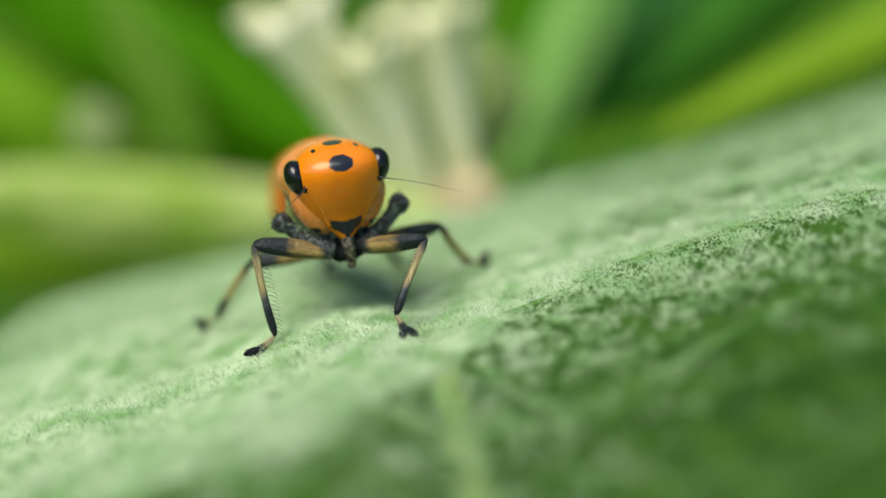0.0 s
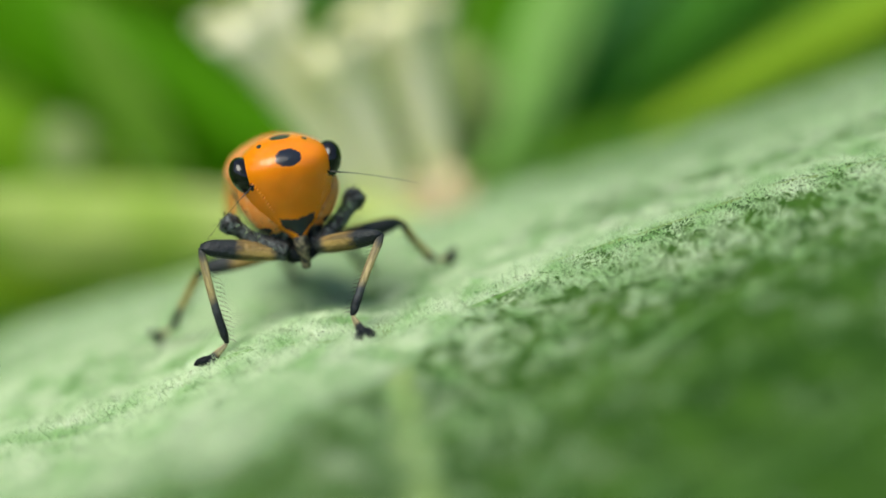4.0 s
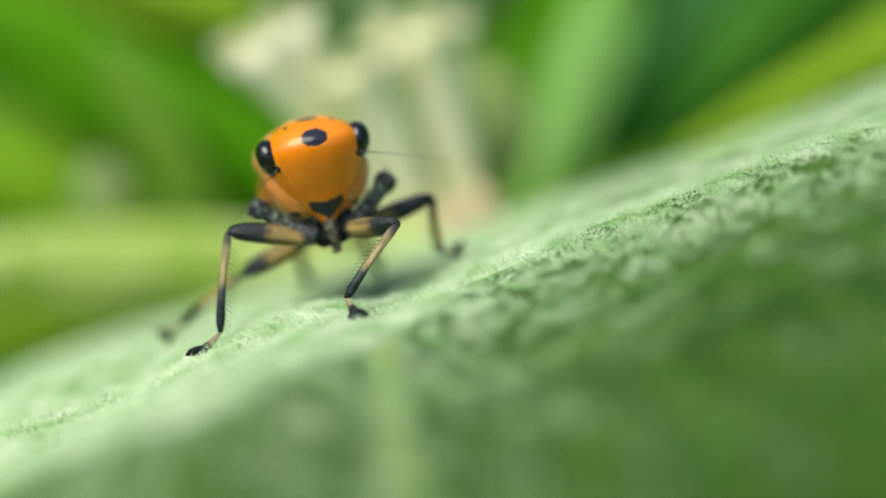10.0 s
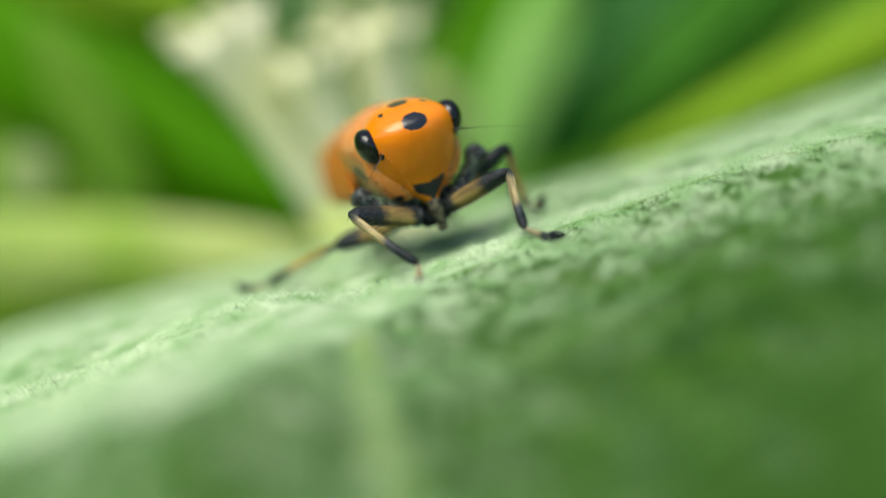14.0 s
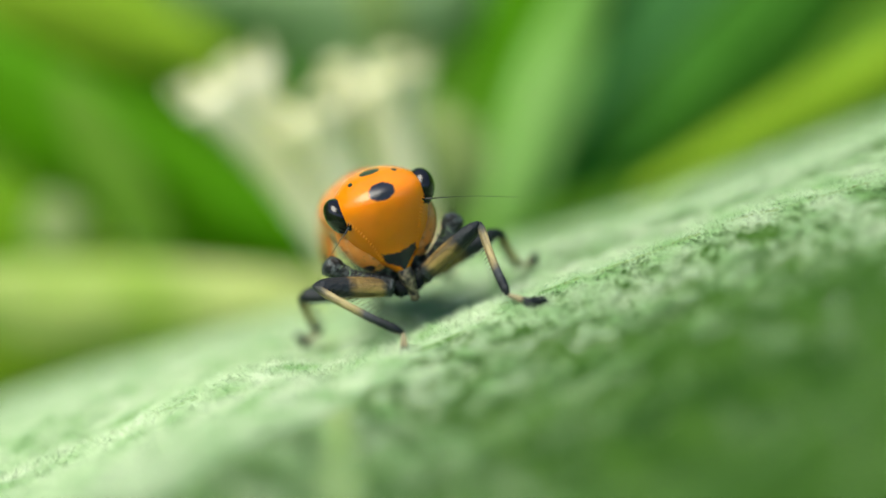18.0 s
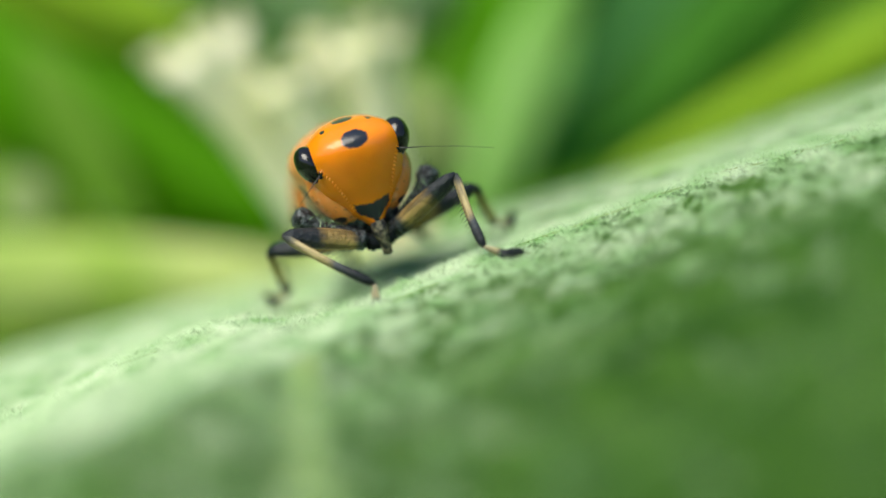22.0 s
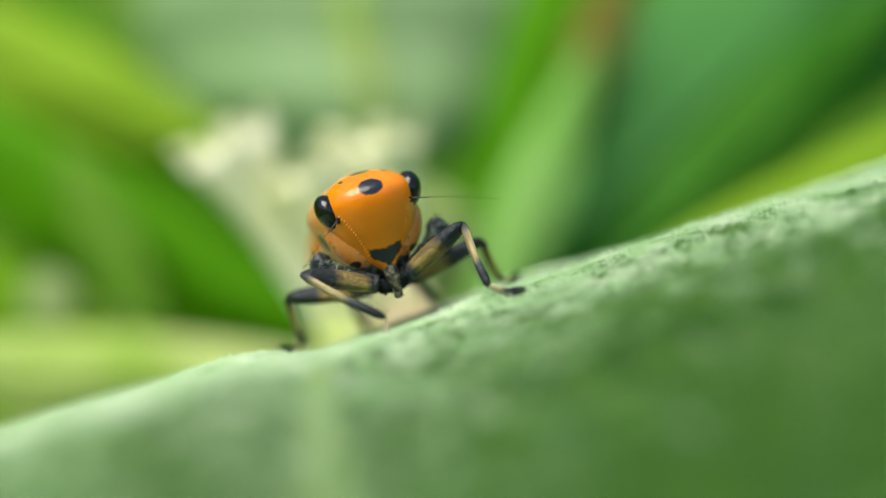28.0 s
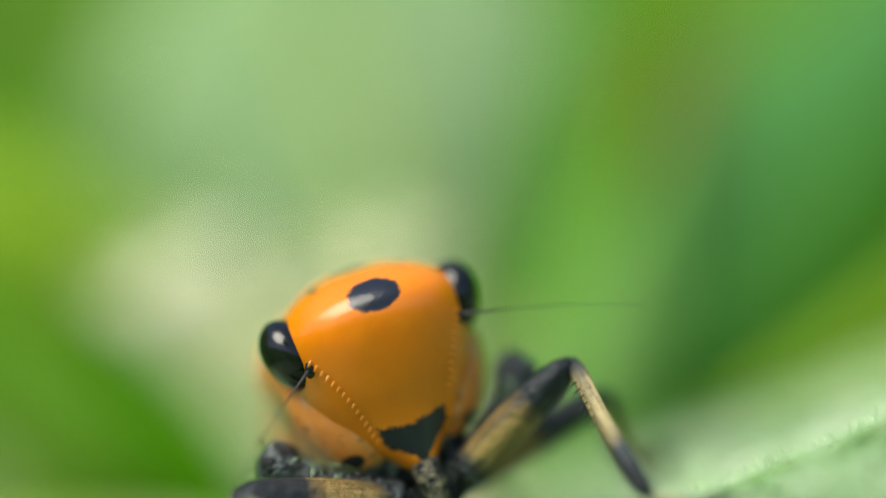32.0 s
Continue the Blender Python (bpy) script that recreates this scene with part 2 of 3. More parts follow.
M_FAR = foliage("far_growth", (0.07, 0.24, 0.005), (0.28, 0.48, 0.06), 13)


# ---- mesh helpers ----
def part(name, bm, material, parent=None, label="", kind="", smooth=True):
    """Link a bmesh as one mesh object under a thing or a part."""
    me = bpy.data.meshes.new(name)
    bm.to_mesh(me)
    bm.free()
    me.materials.append(material)
    for p in me.polygons:
        p.use_smooth = smooth
    ob = new(name, me)
    ob.parent = parent
    return tagged(ob, label, kind=kind)


def sheet(name, verts, faces, material, parent=None, label="", kind="", smooth=True):
    me = bpy.data.meshes.new(name)
    me.from_pydata(verts, [], faces)
    me.materials.append(material)
    me.polygons.foreach_set("use_smooth", [smooth] * len(me.polygons))
    ob = new(name, me)
    ob.parent = parent
    return tagged(ob, label, kind=kind)


def thing(name, label, category, m=None, group=""):
    ob = new(name)
    if m is not None:
        ob.matrix_basis = m
    return tagged(ob, label, category, group)


def loft(bm, rings):
    """Skin a row of closed rings of points in millimetres; the ends are capped."""
    rows = [[bm.verts.new(Vector(p) * MM) for p in ring] for ring in rings]
    k = len(rows[0])
    for a, b in zip(rows, rows[1:]):
        for i in range(k):
            bm.faces.new((a[i], a[(i + 1) % k], b[(i + 1) % k], b[i]))
    bm.faces.new(rows[0][::-1])
    bm.faces.new(rows[-1])
    bmesh.ops.recalc_face_normals(bm, faces=bm.faces)


def tube(bm, points, radii, sides=8, squash=1.0):
    """A tapered round bar along points in millimetres."""
    pts = [Vector(p) for p in points]
    rings = []
    side = None
    for i, p in enumerate(pts):
        d = (pts[min(i + 1, len(pts) - 1)] - pts[max(i - 1, 0)]).normalized()
        if side is None:
            side = d.orthogonal().normalized()
        side = (side - d * side.dot(d)).normalized()
        other = d.cross(side)
        rings.append([p + radii[i] * (side * math.cos(a) + other * math.sin(a) * squash) for a in [2 * math.pi * j / sides for j in range(sides)]])
    loft(bm, rings)


def ball(bm, centre, axes, turn=None, seg=24):
    m = Matrix.Translation(Vector(centre) * MM) @ (turn or Matrix()) @ Matrix.Diagonal((axes[0] * MM, axes[1] * MM, axes[2] * MM, 1))
    bmesh.ops.create_uvsphere(bm, u_segments=seg, v_segments=seg // 2 + 2, radius=1, matrix=m)


def lerp_table(x, table):
    """Smooth reading of a table of (x, value, ...) rows."""
    xs = [r[0] for r in table]
    if x <= xs[0]:
        return table[0][1:]
    for a, b in zip(table, table[1:]):
        if x <= b[0]:
            u = (x - a[0]) / (b[0] - a[0])
            return tuple(p + (q - p) * u for p, q in zip(a[1:], b[1:]))
    return table[-1][1:]


def smooth_table(x, table):
    """Reading of a table of (x, value, ...) rows with no kinks at the rows."""
    k = max(i for i, r in enumerate(table[:-1]) if r[0] <= x or i == 0)
    p0, p1, p2, p3 = table[max(k - 1, 0)], table[k], table[k + 1], table[min(k + 2, len(table) - 1)]
    h = p2[0] - p1[0]
    u = min(max((x - p1[0]) / h, 0.0), 1.0)
    out = []
    for c in range(1, len(p1)):
        m1 = (p2[c] - p0[c]) / (p2[0] - p0[0]) * h
        m2 = (p3[c] - p1[c]) / (p3[0] - p1[0]) * h
        out.append((2 * u ** 3 - 3 * u * u + 1) * p1[c] + (u ** 3 - 2 * u * u + u) * m1 + (3 * u * u - 2 * u ** 3) * p2[c] + (u ** 3 - u * u) * m2)
    return out


# ---- the leaf ----
def rib_x(y):
    return -3.45 - 0.125 * y + 0.0012 * min(y, 0.0) ** 2 - (0.02 * y if y > 0 else 0.0)


def leaf_z(x, y):
    """Height of the leaf's surface in millimetres."""
    z = 0.298 * x + (0.0024 if x > 0 else 0.0008) * x * x - (0.04 if y < 0 else 0.015) * y
    z += (0.22 + 0.16 * (1 + math.tanh((x - 1.5) / 1.2))) * math.exp(-((y - 4.2) / 3.2) ** 2)
    z += 0.30 * math.exp(-((x + 5.5) / 2.8) ** 2 - ((y + 2.2) / 3.0) ** 2)
    # the crest that runs to the right, with a side vein on it
    z += 0.34 * math.exp(-((y + 2.5) / 1.5) ** 2) * (0.5 + 0.5 * math.tanh((x - 1.0) / 0.9)) * (0.5 - 0.5 * math.tanh((x - 12.0) / 4.0))
    # the near slope, which bends down from a crest
    edge = min(max(-3.3 + 1.6 * x, -10.8), -3.0 + 0.02 * x)
    s = 0.7 * math.log1p(math.exp(min((edge - y) / 0.7, 40.0)))
    z -= 0.15 * s + 0.010 * s * s
    if y > 6:
        z -= 0.002 * (y - 6) ** 2
    if x < -11:
        z -= (0.012 - 0.009 * math.tanh((y - 7.0) / 3.0)) * (x + 11) ** 2
    z -= 0.25 * math.exp(-((x + 6.0) / 3.5) ** 2 - ((y + 5.5) / 2.0) ** 2)
    z -= 0.13 * (1 - math.tanh((x + 9.0) / 1.5)) * (1 - math.tanh((y - 0.5) / 1.5))
    z -= 0.07 * (1 - math.tanh((x + 3.0) / 1.5)) * (1 - math.tanh((y + 7.5) / 1.5))
    d = x - rib_x(y)
    z -= 0.36 * math.exp(-(d / 1.2) ** 2)
    z -= 0.20 * math.exp(-((d - 1.9) / 1.2) ** 2 - ((y + 4) / 8.0) ** 2)
    return z


def leaf_fine(x, y):
    """The surface with its small pillows between the veins."""
    p = Vector((x * 1.15, y * 1.15, 0.3))
    z = leaf_z(x, y) + 0.11 * noise.noise(p) + 0.05 * noise.noise(p * 3.1)
    z += 0.25 * noise.noise(Vector((x * 0.16, y * 0.16, 4.0)))
    return z


def spaced(lo, hi, core_lo, core_hi, fine, coarse):
    vals, v = [], lo
    while v < hi:
        vals.append(v)
        v += fine if core_lo <= v <= core_hi else coarse
    return vals + [hi]


def sample(gx, gy, grid, x, y):
    """Values of a grid between its nodes."""
    i = np.clip(np.searchsorted(gx, x) - 1, 0, len(gx) - 2)
    j = np.clip(np.searchsorted(gy, y) - 1, 0, len(gy) - 2)
    u, v = (x - gx[i]) / (gx[i + 1] - gx[i]), (y - gy[j]) / (gy[j + 1] - gy[j])
    return (grid[j, i] * (1 - u) + grid[j, i + 1] * u) * (1 - v) + (grid[j + 1, i] * (1 - u) + grid[j + 1, i + 1] * u) * v


def build_hairs(leaf, gx, gy, heights):
    """Short hairs in tufts: fine and dense on the middle of the leaf, coarser where it runs out, thinned where shade is
    imitated.
    """
    rng = np.random.default_rng(5)
    tx, ty = np.arange(-23, 26, 0.12), np.arange(-26, 22, 0.12)
    tuft = np.array([[0.8 * noise.noise(Vector((a * 2.6, b * 2.6, 9.0))) + 0.9 * noise.noise(Vector((a * 7.0, b * 7.0, 2.0))) + 0.7 * noise.noise(Vector((a * 0.9, b * 0.9, 5.0))) for a in tx] for b in ty])
    # count, span in x and y, length and half width of the hairs
    for k, (count, x0, x1, y0, y1, l0, l1, wide) in enumerate(((420000, -21, 18, -9.5, 6.5, 0.07, 0.22, 0.008), (74000, -16, 16, -8.0, 1.5, 0.18, 0.38, 0.010), (70000, -22, 24, 6.5, 20, 0.14, 0.36, 0.014), (120000, -19, 18, -25, -9.5, 0.20, 0.46, 0.011))):
        x, y = rng.uniform(x0, x1, count), rng.uniform(y0, y1, count)
        edge = np.minimum(np.maximum(-3.3 + 1.6 * x, -12.0), -3.0 + 0.02 * x)
        right = np.clip((x + 0.5) / 5, 0, 1)
        near = np.clip((edge - y) / (0.7 + 4.3 * right), 0, 1)
        # thinner hairs stand in for shade on the near slope, denser for light left
        shade_thinning = -0.50 + near * (1.25 + 0.47 * right) + 1.00 * right * (1 - near) + 0.20 * np.clip((-9 - y) / 8, 0, 1)
        keep = sample(tx, ty, tuft, x, y) > rng.uniform(-1.15, 0.90, count) + shade_thinning
        x, y = x[keep], y[keep]
        m = len(x)
        z = sample(gx, gy, heights, x, y)
        a, ln = rng.uniform(0, 2 * math.pi, m), rng.uniform(l0, l1, m)
        rise = rng.uniform(0.25, 1.0, m)
        flat = np.sqrt(1 - 0.9 * rise * rise)
        c, s, wd = np.cos(a), np.sin(a), wide * rng.uniform(0.7, 1.3, m)
        co = np.empty((m, 4, 3))
        co[:, 0] = np.stack((x - s * wd, y + c * wd, z - 0.02), 1)
        co[:, 1] = np.stack((x + s * wd, y - c * wd, z - 0.02), 1)
        co[:, 2] = np.stack((x - c * wd * 1.2, y - s * wd * 1.2, z + wd), 1)
        co[:, 3] = np.stack((x + c * ln * flat, y + s * ln * flat, z + ln * rise), 1)
        tri = (np.array([[0, 1, 3], [1, 2, 3], [2, 0, 3]])[None] + 4 * np.arange(m)[:, None, None]).reshape(-1)
        me = bpy.data.meshes.new("leaf_hairs")
        me.vertices.add(4 * m)
        me.vertices.foreach_set("co", (co * MM).ravel())
        me.loops.add(9 * m)
        me.loops.foreach_set("vertex_index", tri)
        me.polygons.add(3 * m)
        me.polygons.foreach_set("loop_start", np.arange(0, 9 * m, 3))
        me.update(calc_edges=True)
        me.materials.append(M_FUZZ)
        ob = new("leaf_hairs", me)
        ob.parent = leaf
        tagged(ob, "short whitish hairs", kind="stuff")


def build_leaf():
    leaf = thing("hairy_leaf", "broad green leaf covered in short whitish hairs, sloping under the insect", "leaf")
    xs = spaced(-42, 46, -15, 17, 0.2, 0.9)
    ys = spaced(-33, 30, -16, 10, 0.2, 0.7)
    verts = [(x * MM, y * MM, leaf_fine(x, y) * MM) for y in ys for x in xs]
    w, hgt = len(xs), len(ys)
    faces = [(j * w + i, j * w + i + 1, (j + 1) * w + i + 1, (j + 1) * w + i) for j in range(hgt - 1) for i in range(w - 1)]
    n = len(verts)
    # the under side, 0.5 mm lower, and the rim between
    ring = [i for i in range(w)] + [j * w + w - 1 for j in range(1, hgt)] + [(hgt - 1) * w + i for i in range(w - 2, -1, -1)] + [j * w for j in range(hgt - 2, 0, -1)]
    low = {}
    for i in ring:
        low[i] = len(verts)
        x, y, z = verts[i]
        verts.append((x, y, z - 0.0005))
    for a, b in zip(ring, ring[1:] + ring[:1]):
        faces.append((b, a, low[a], low[b]))
    sheet("blade", verts, faces, M_LEAF, leaf)
    # midrib: a low rounded band along the groove
    bm = bmesh.new()
    rings = []
    for k in range(60):
        y = -30 + k * 0.75
        x = rib_x(y)
        hw = 0.72 - 0.003 * k
        base = [leaf_fine(x + dx, y) for dx in (-hw, -hw * 0.5, 0, hw * 0.5, hw)]
        lift = (-0.06, 0.02, 0.05, 0.02, -0.06)
        rings.append([(x + dx, y, b + l) for dx, b, l in zip((-hw, -hw * 0.5, 0, hw * 0.5, hw), base, lift)] + [(x + hw * 0.5, y, base[3] - 0.2), (x - hw * 0.5, y, base[1] - 0.2)])
    loft(bm, rings)
    part("midrib", bm, M_RIB, leaf, "pale yellow-green midrib")
    # side veins
    for s in (-1, 1):
        for y0 in (-22, -16.5, -11, -5.0, 2, 8):
            bm = bmesh.new()
            pts, rad = [], []
            for k in range(16):
                u = k / 15
                x = rib_x(y0) + s * 20 * u
                y = y0 + 7 * u + 2.5 * u * u
                pts.append((x, y, leaf_fine(x, y) - 0.03))
                rad.append(0.10 * (1 - 0.75 * u))
            tube(bm, pts, rad, 6)
            part("side_vein", bm, M_VEIN, leaf)
    # the vein on the crest
    bm = bmesh.new()
    pts = [(1.6 + 0.7 * k, -2.7 + 0.012 * k + 0.10 * math.sin(k * 0.9), 0) for k in range(22)]
    tube(bm, [(x, y, leaf_fine(x, y) - 0.01) for x, y, _ in pts], [0.06 - 0.0015 * k for k in range(22)], 8)
    part("side_vein", bm, M_RIB, leaf, "pale vein along the crest")
    build_hairs(leaf, np.array(xs), np.array(ys), np.array([v[2] / MM for v in verts[:n]]).reshape(hgt, w))
    return leaf


build_leaf()

# ---- the insect ----
# rows of height, half width, front and back of the head, in millimetres
HEAD = [(-2.22, 0.08, 0.02, 0.36), (-2.112, 0.2, -0.05, 0.5), (-1.915, 0.38, -0.12, 0.7), (-1.611, 0.7, -0.24, 0.85), (-1.298, 0.98, -0.4, 1.0),
        (-0.985, 1.17, -0.6, 1.05), (-0.537, 1.32, -0.82, 1.1), (-0.179, 1.38, -0.94, 1.1), (0.1, 1.37, -0.95, 1.1), (0.32, 1.29, -0.84, 1.1),
        (0.52, 1.14, -0.62, 1.15), (0.66, 0.97, -0.38, 1.2), (0.78, 0.79, -0.06, 1.2), (0.87, 0.6, 0.26, 1.15), (0.93, 0.38, 0.52, 1.05), (0.96, 0.16, 0.68, 0.95)]


def head_ring(z, k=40, grow=0.0):
    w, f, b = smooth_table(z, HEAD)
    mid = (f + b) / 2 + 0.15
    out = []
    for i in range(k):
        a = 2 * math.pi * i / k
        c, s = math.cos(a), math.sin(a)
        x = (w + grow) * (abs(c) ** 0.9) * (1 if c > 0 else -1)
        y = mid + ((b - mid) if s > 0 else (mid - f)) * (abs(s) ** 0.95) * (1 if s > 0 else -1)
        out.append((x, y, z))
    return out


def head_front(x, z):
    """The face's depth at a place of its front."""
    w, f, b = smooth_table(z, HEAD)
    mid = (f + b) / 2 + 0.15
    c = min(abs(x) / w, 0.999) ** (1 / 0.9)
    s = math.sqrt(1 - c * c) ** 0.95
    return mid - (mid - f) * s


def limb_mesh(length, r0, r1, r2, bend=0.0, sides=10):
    """A limb along z: radius at root, middle and end."""
    bm = bmesh.new()
    pts, rad = [], []
    for k in range(13):
        u = k / 12
        r = (r0 * (1 - u) ** 2 + 2 * u * (1 - u) * r1 + r2 * u * u)
        if k in (0, 12):
            r *= 0.45
        if k in (1, 11):
            r *= 0.9
        pts.append((bend * math.sin(math.pi * u), 0, length * u))
        rad.append(r)
    tube(bm, pts, rad, sides, 0.8)
    return bm


def bone(a, b):
    """The pose whose z axis runs from a to b."""
    d = (Vector(b) - Vector(a)).normalized()
    y = Vector((0, 1, 0)) if abs(d.y) < 0.9 else Vector((1, 0, 0))
    x = y.cross(d).normalized()
    y = d.cross(x)
    m = Matrix((x, y, d)).transposed().to_4x4()
    m.translation = Vector(a) * MM
    return m


def knee_of(hip, ankle, l1, l2, hint):
    """The knee of a two-part limb, bent towards a hint."""
    d = ankle - hip
    dist = min(max(d.length, abs(l1 - l2) + 0.05), l1 + l2 - 0.02)
    u = d.normalized()
    c = (l1 * l1 - l2 * l2 + dist * dist) / (2 * dist)
    side = hint - hip
    side = (side - u * side.dot(u)).normalized()
    return hip + u * c + side * math.sqrt(max(l1 * l1 - c * c, 0.0))


# hip, lengths of femur and tibia, knee hint, radii
LEGS = {
    "fl": ((-0.40, 0.40, -2.50), 2.55, 2.85, (-2.8, 0.3, -1.0)),
    "fr": ((0.40, 0.40, -2.50), 2.4, 2.5, (2.5, -0.4, -1.2)),
    "ml": ((-0.5, 2.0, -2.5), 2.5, 2.9, (-2.8, 2.33, -1.98)),
    "mr": ((0.5, 1.4, -2.6), 2.78, 2.15, (3.2, 1.15, -2.1)),
    "hl": ((-0.4, 2.2, -2.5), 3.0, 4.2, (-1.0, 5.2, -0.6)),
    "hr": ((0.4, 2.2, -2.5), 3.0, 4.2, (0.9, 5.2, -0.6)),
}
# seconds, place on the leaf (x, y), lift, and where the ankle stands from the toe
STEPS = {
    "fl": [(0, -8.15, -3.3, 0, 0.65, 0.3, 0.65), (11.55, -8.15, -3.3, 0, 0.65, 0.3, 0.65), (11.8, -5.6, -4.2, 0.9, 0.3, 0.3, 0.6), (11.95, -2.9, -4.6, 0.05, 0.15, 0.3, 0.5),
           (12.5, -2.8, -4.6, 0, 0.15, 0.3, 0.5), (12.75, -1.9, -4.2, 0.7, 0.0, 0.3, 0.5), (13.0, -1.0, -4.0, 0, -0.05, 0.3, 0.5), (32, -1.0, -4.0, 0, -0.05, 0.3, 0.5)],
    "fr": [(0, -3.4, -4.6, 0, -0.45, 0.8, 0.45), (10.65, -3.4, -4.6, 0, -0.45, 0.8, 0.45), (10.85, -0.8, -4.4, 1.0, -0.5, 0.3, 0.5), (11.05, 2.0, -4.0, 0, -0.75, 0.2, 0.3),
           (12, 2.45, -3.6, 0, -0.68, 0.2, 0.25), (32, 2.45, -3.6, 0, -0.65, 0.3, 0.22)],
    "ml": [(0, -11.5, 2.2, 0, 1.4, -1.0, 0.95), (11.3, -11.5, 2.2, 0, 1.4, -1.0, 0.95), (11.6, -10.4, 3.4, 0.8, 1.25, -0.5, 0.35), (11.95, -8.4, 3.6, 0, 1.35, -0.2, 0.25),
           (17.05, -8.4, 3.6, 0, 1.35, -0.2, 0.25), (17.2, -6.8, 3.4, 0.8, 1.1, 0, 0.3), (17.4, -5.2, 3.0, 0, 1.1, -0.8, 0.5), (32, -5.2, 3.0, 0, 1.1, -0.8, 0.5)],
    "mr": [(0, -0.55, 2.5, 0, -1.05, -1.2, 0.0), (12.1, -0.55, 2.5, 0, -1.05, -1.2, 0.0), (12.35, 1.2, 2.8, 0.8, -1.0, -0.6, 0.1), (12.6, 3.1, 2.7, 0, -0.8, -1.0, -0.05), (32, 3.1, 2.7, 0, -0.8, -1.0, -0.05)],
    "hl": [(0, -6.8, 6.2, 0, 0.3, -0.5, 0.3), (11.8, -6.8, 6.2, 0, 0.3, -0.5, 0.3), (12.2, -4.6, 6.6, 0.7, 0.3, -0.5, 0.3), (12.6, -2.6, 6.8, 0, 0.3, -0.5, 0.3), (32, -2.6, 6.8, 0, 0.3, -0.5, 0.3)],
    "hr": [(0, -3.8, 5.6, 0, -0.1, -0.5, 0.3), (11.9, -3.8, 5.6, 0, -0.1, -0.5, 0.3), (12.3, -1.6, 5.6, 0.7, -0.1, -0.5, 0.3), (12.7, 0.3, 5.4, 0, -0.1, -0.5, 0.3), (32, 0.3, 5.4, 0, -0.1, -0.5, 0.3)],
}
# seconds, place in millimetres, turn in degrees
BODY = [
    (0, -5.88, -1.92, 3.39, -6.2, -9.9, 16.1),
    (9.5, -5.88, -1.92, 3.39, -6.2, -9.9, 16.1),
    (10, -4.95, -1.70, 3.42, -5.0, -10.5, 15.4),
    (10.5, -4.95, -1.60, 3.38, -4.0, -11.1, 15.6),
    (11, -4.35, -1.60, 3.34, -4.0, -12.5, 18.5),
    (11.5, -3.45, -1.50, 3.42, -6.0, -12.5, 19.5),
    (12, -3.03, -1.40, 3.47, -7.0, -13.0, 18.5),
    (12.5, -1.94, -0.95, 3.51, -3.5, -17.7, 17.5),
    (13, -1.38, -0.70, 3.62, -3.8, -20.3, 17.6),
    (14, -1.39, -0.75, 3.65, -4.5, -20.7, 17.6),
    (14.5, -1.42, -1.10, 3.72, -6.0, -19.8, 18.8),
    (16.5, -2.12, -1.75, 3.71, -6.5, -20.1, 16.1),
    (17, -2.08, -1.50, 3.70, -5.2, -19.4, 15.9),
    (17.5, -1.76, -1.83, 3.65, -4.3, -18.5, 14.4),
    (32, -1.76, -1.83, 3.65, -4.3, -18.5, 14.4),
]
BEATS = [0.0] + [9.5 + 0.25 * k for k in range(35)] + [32.0]


def body_pose(t):
    x, y, z, a, b, c = lerp_table(t, BODY)
    return pose(x * MM, y * MM, z * MM, a, b, c)


def leg_points(key, t):
    """Hip, knee, ankle and toe of a leg in the insect's space, in millimetres."""
    hip, l1, l2, hint = LEGS[key]
    x, y, lift, ox, oy, oz = lerp_table(t, STEPS[key])
    toe = Vector((x, y, leaf_fine(x, y) + 0.04 + lift))
    ankle = toe + Vector((ox, oy, oz))
    inv = body_pose(t).inverted()
    toe, ankle = inv @ (toe * MM) / MM, inv @ (ankle * MM) / MM
    hip = Vector(hip)
    reach = ankle - hip
    if reach.length > l1 + l2 - 0.03:
        ankle = hip + reach.normalized() * (l1 + l2 - 0.03)
    return hip, knee_of(hip, ankle, l1, l2, Vector(hint)), ankle, toe


MOVING = []


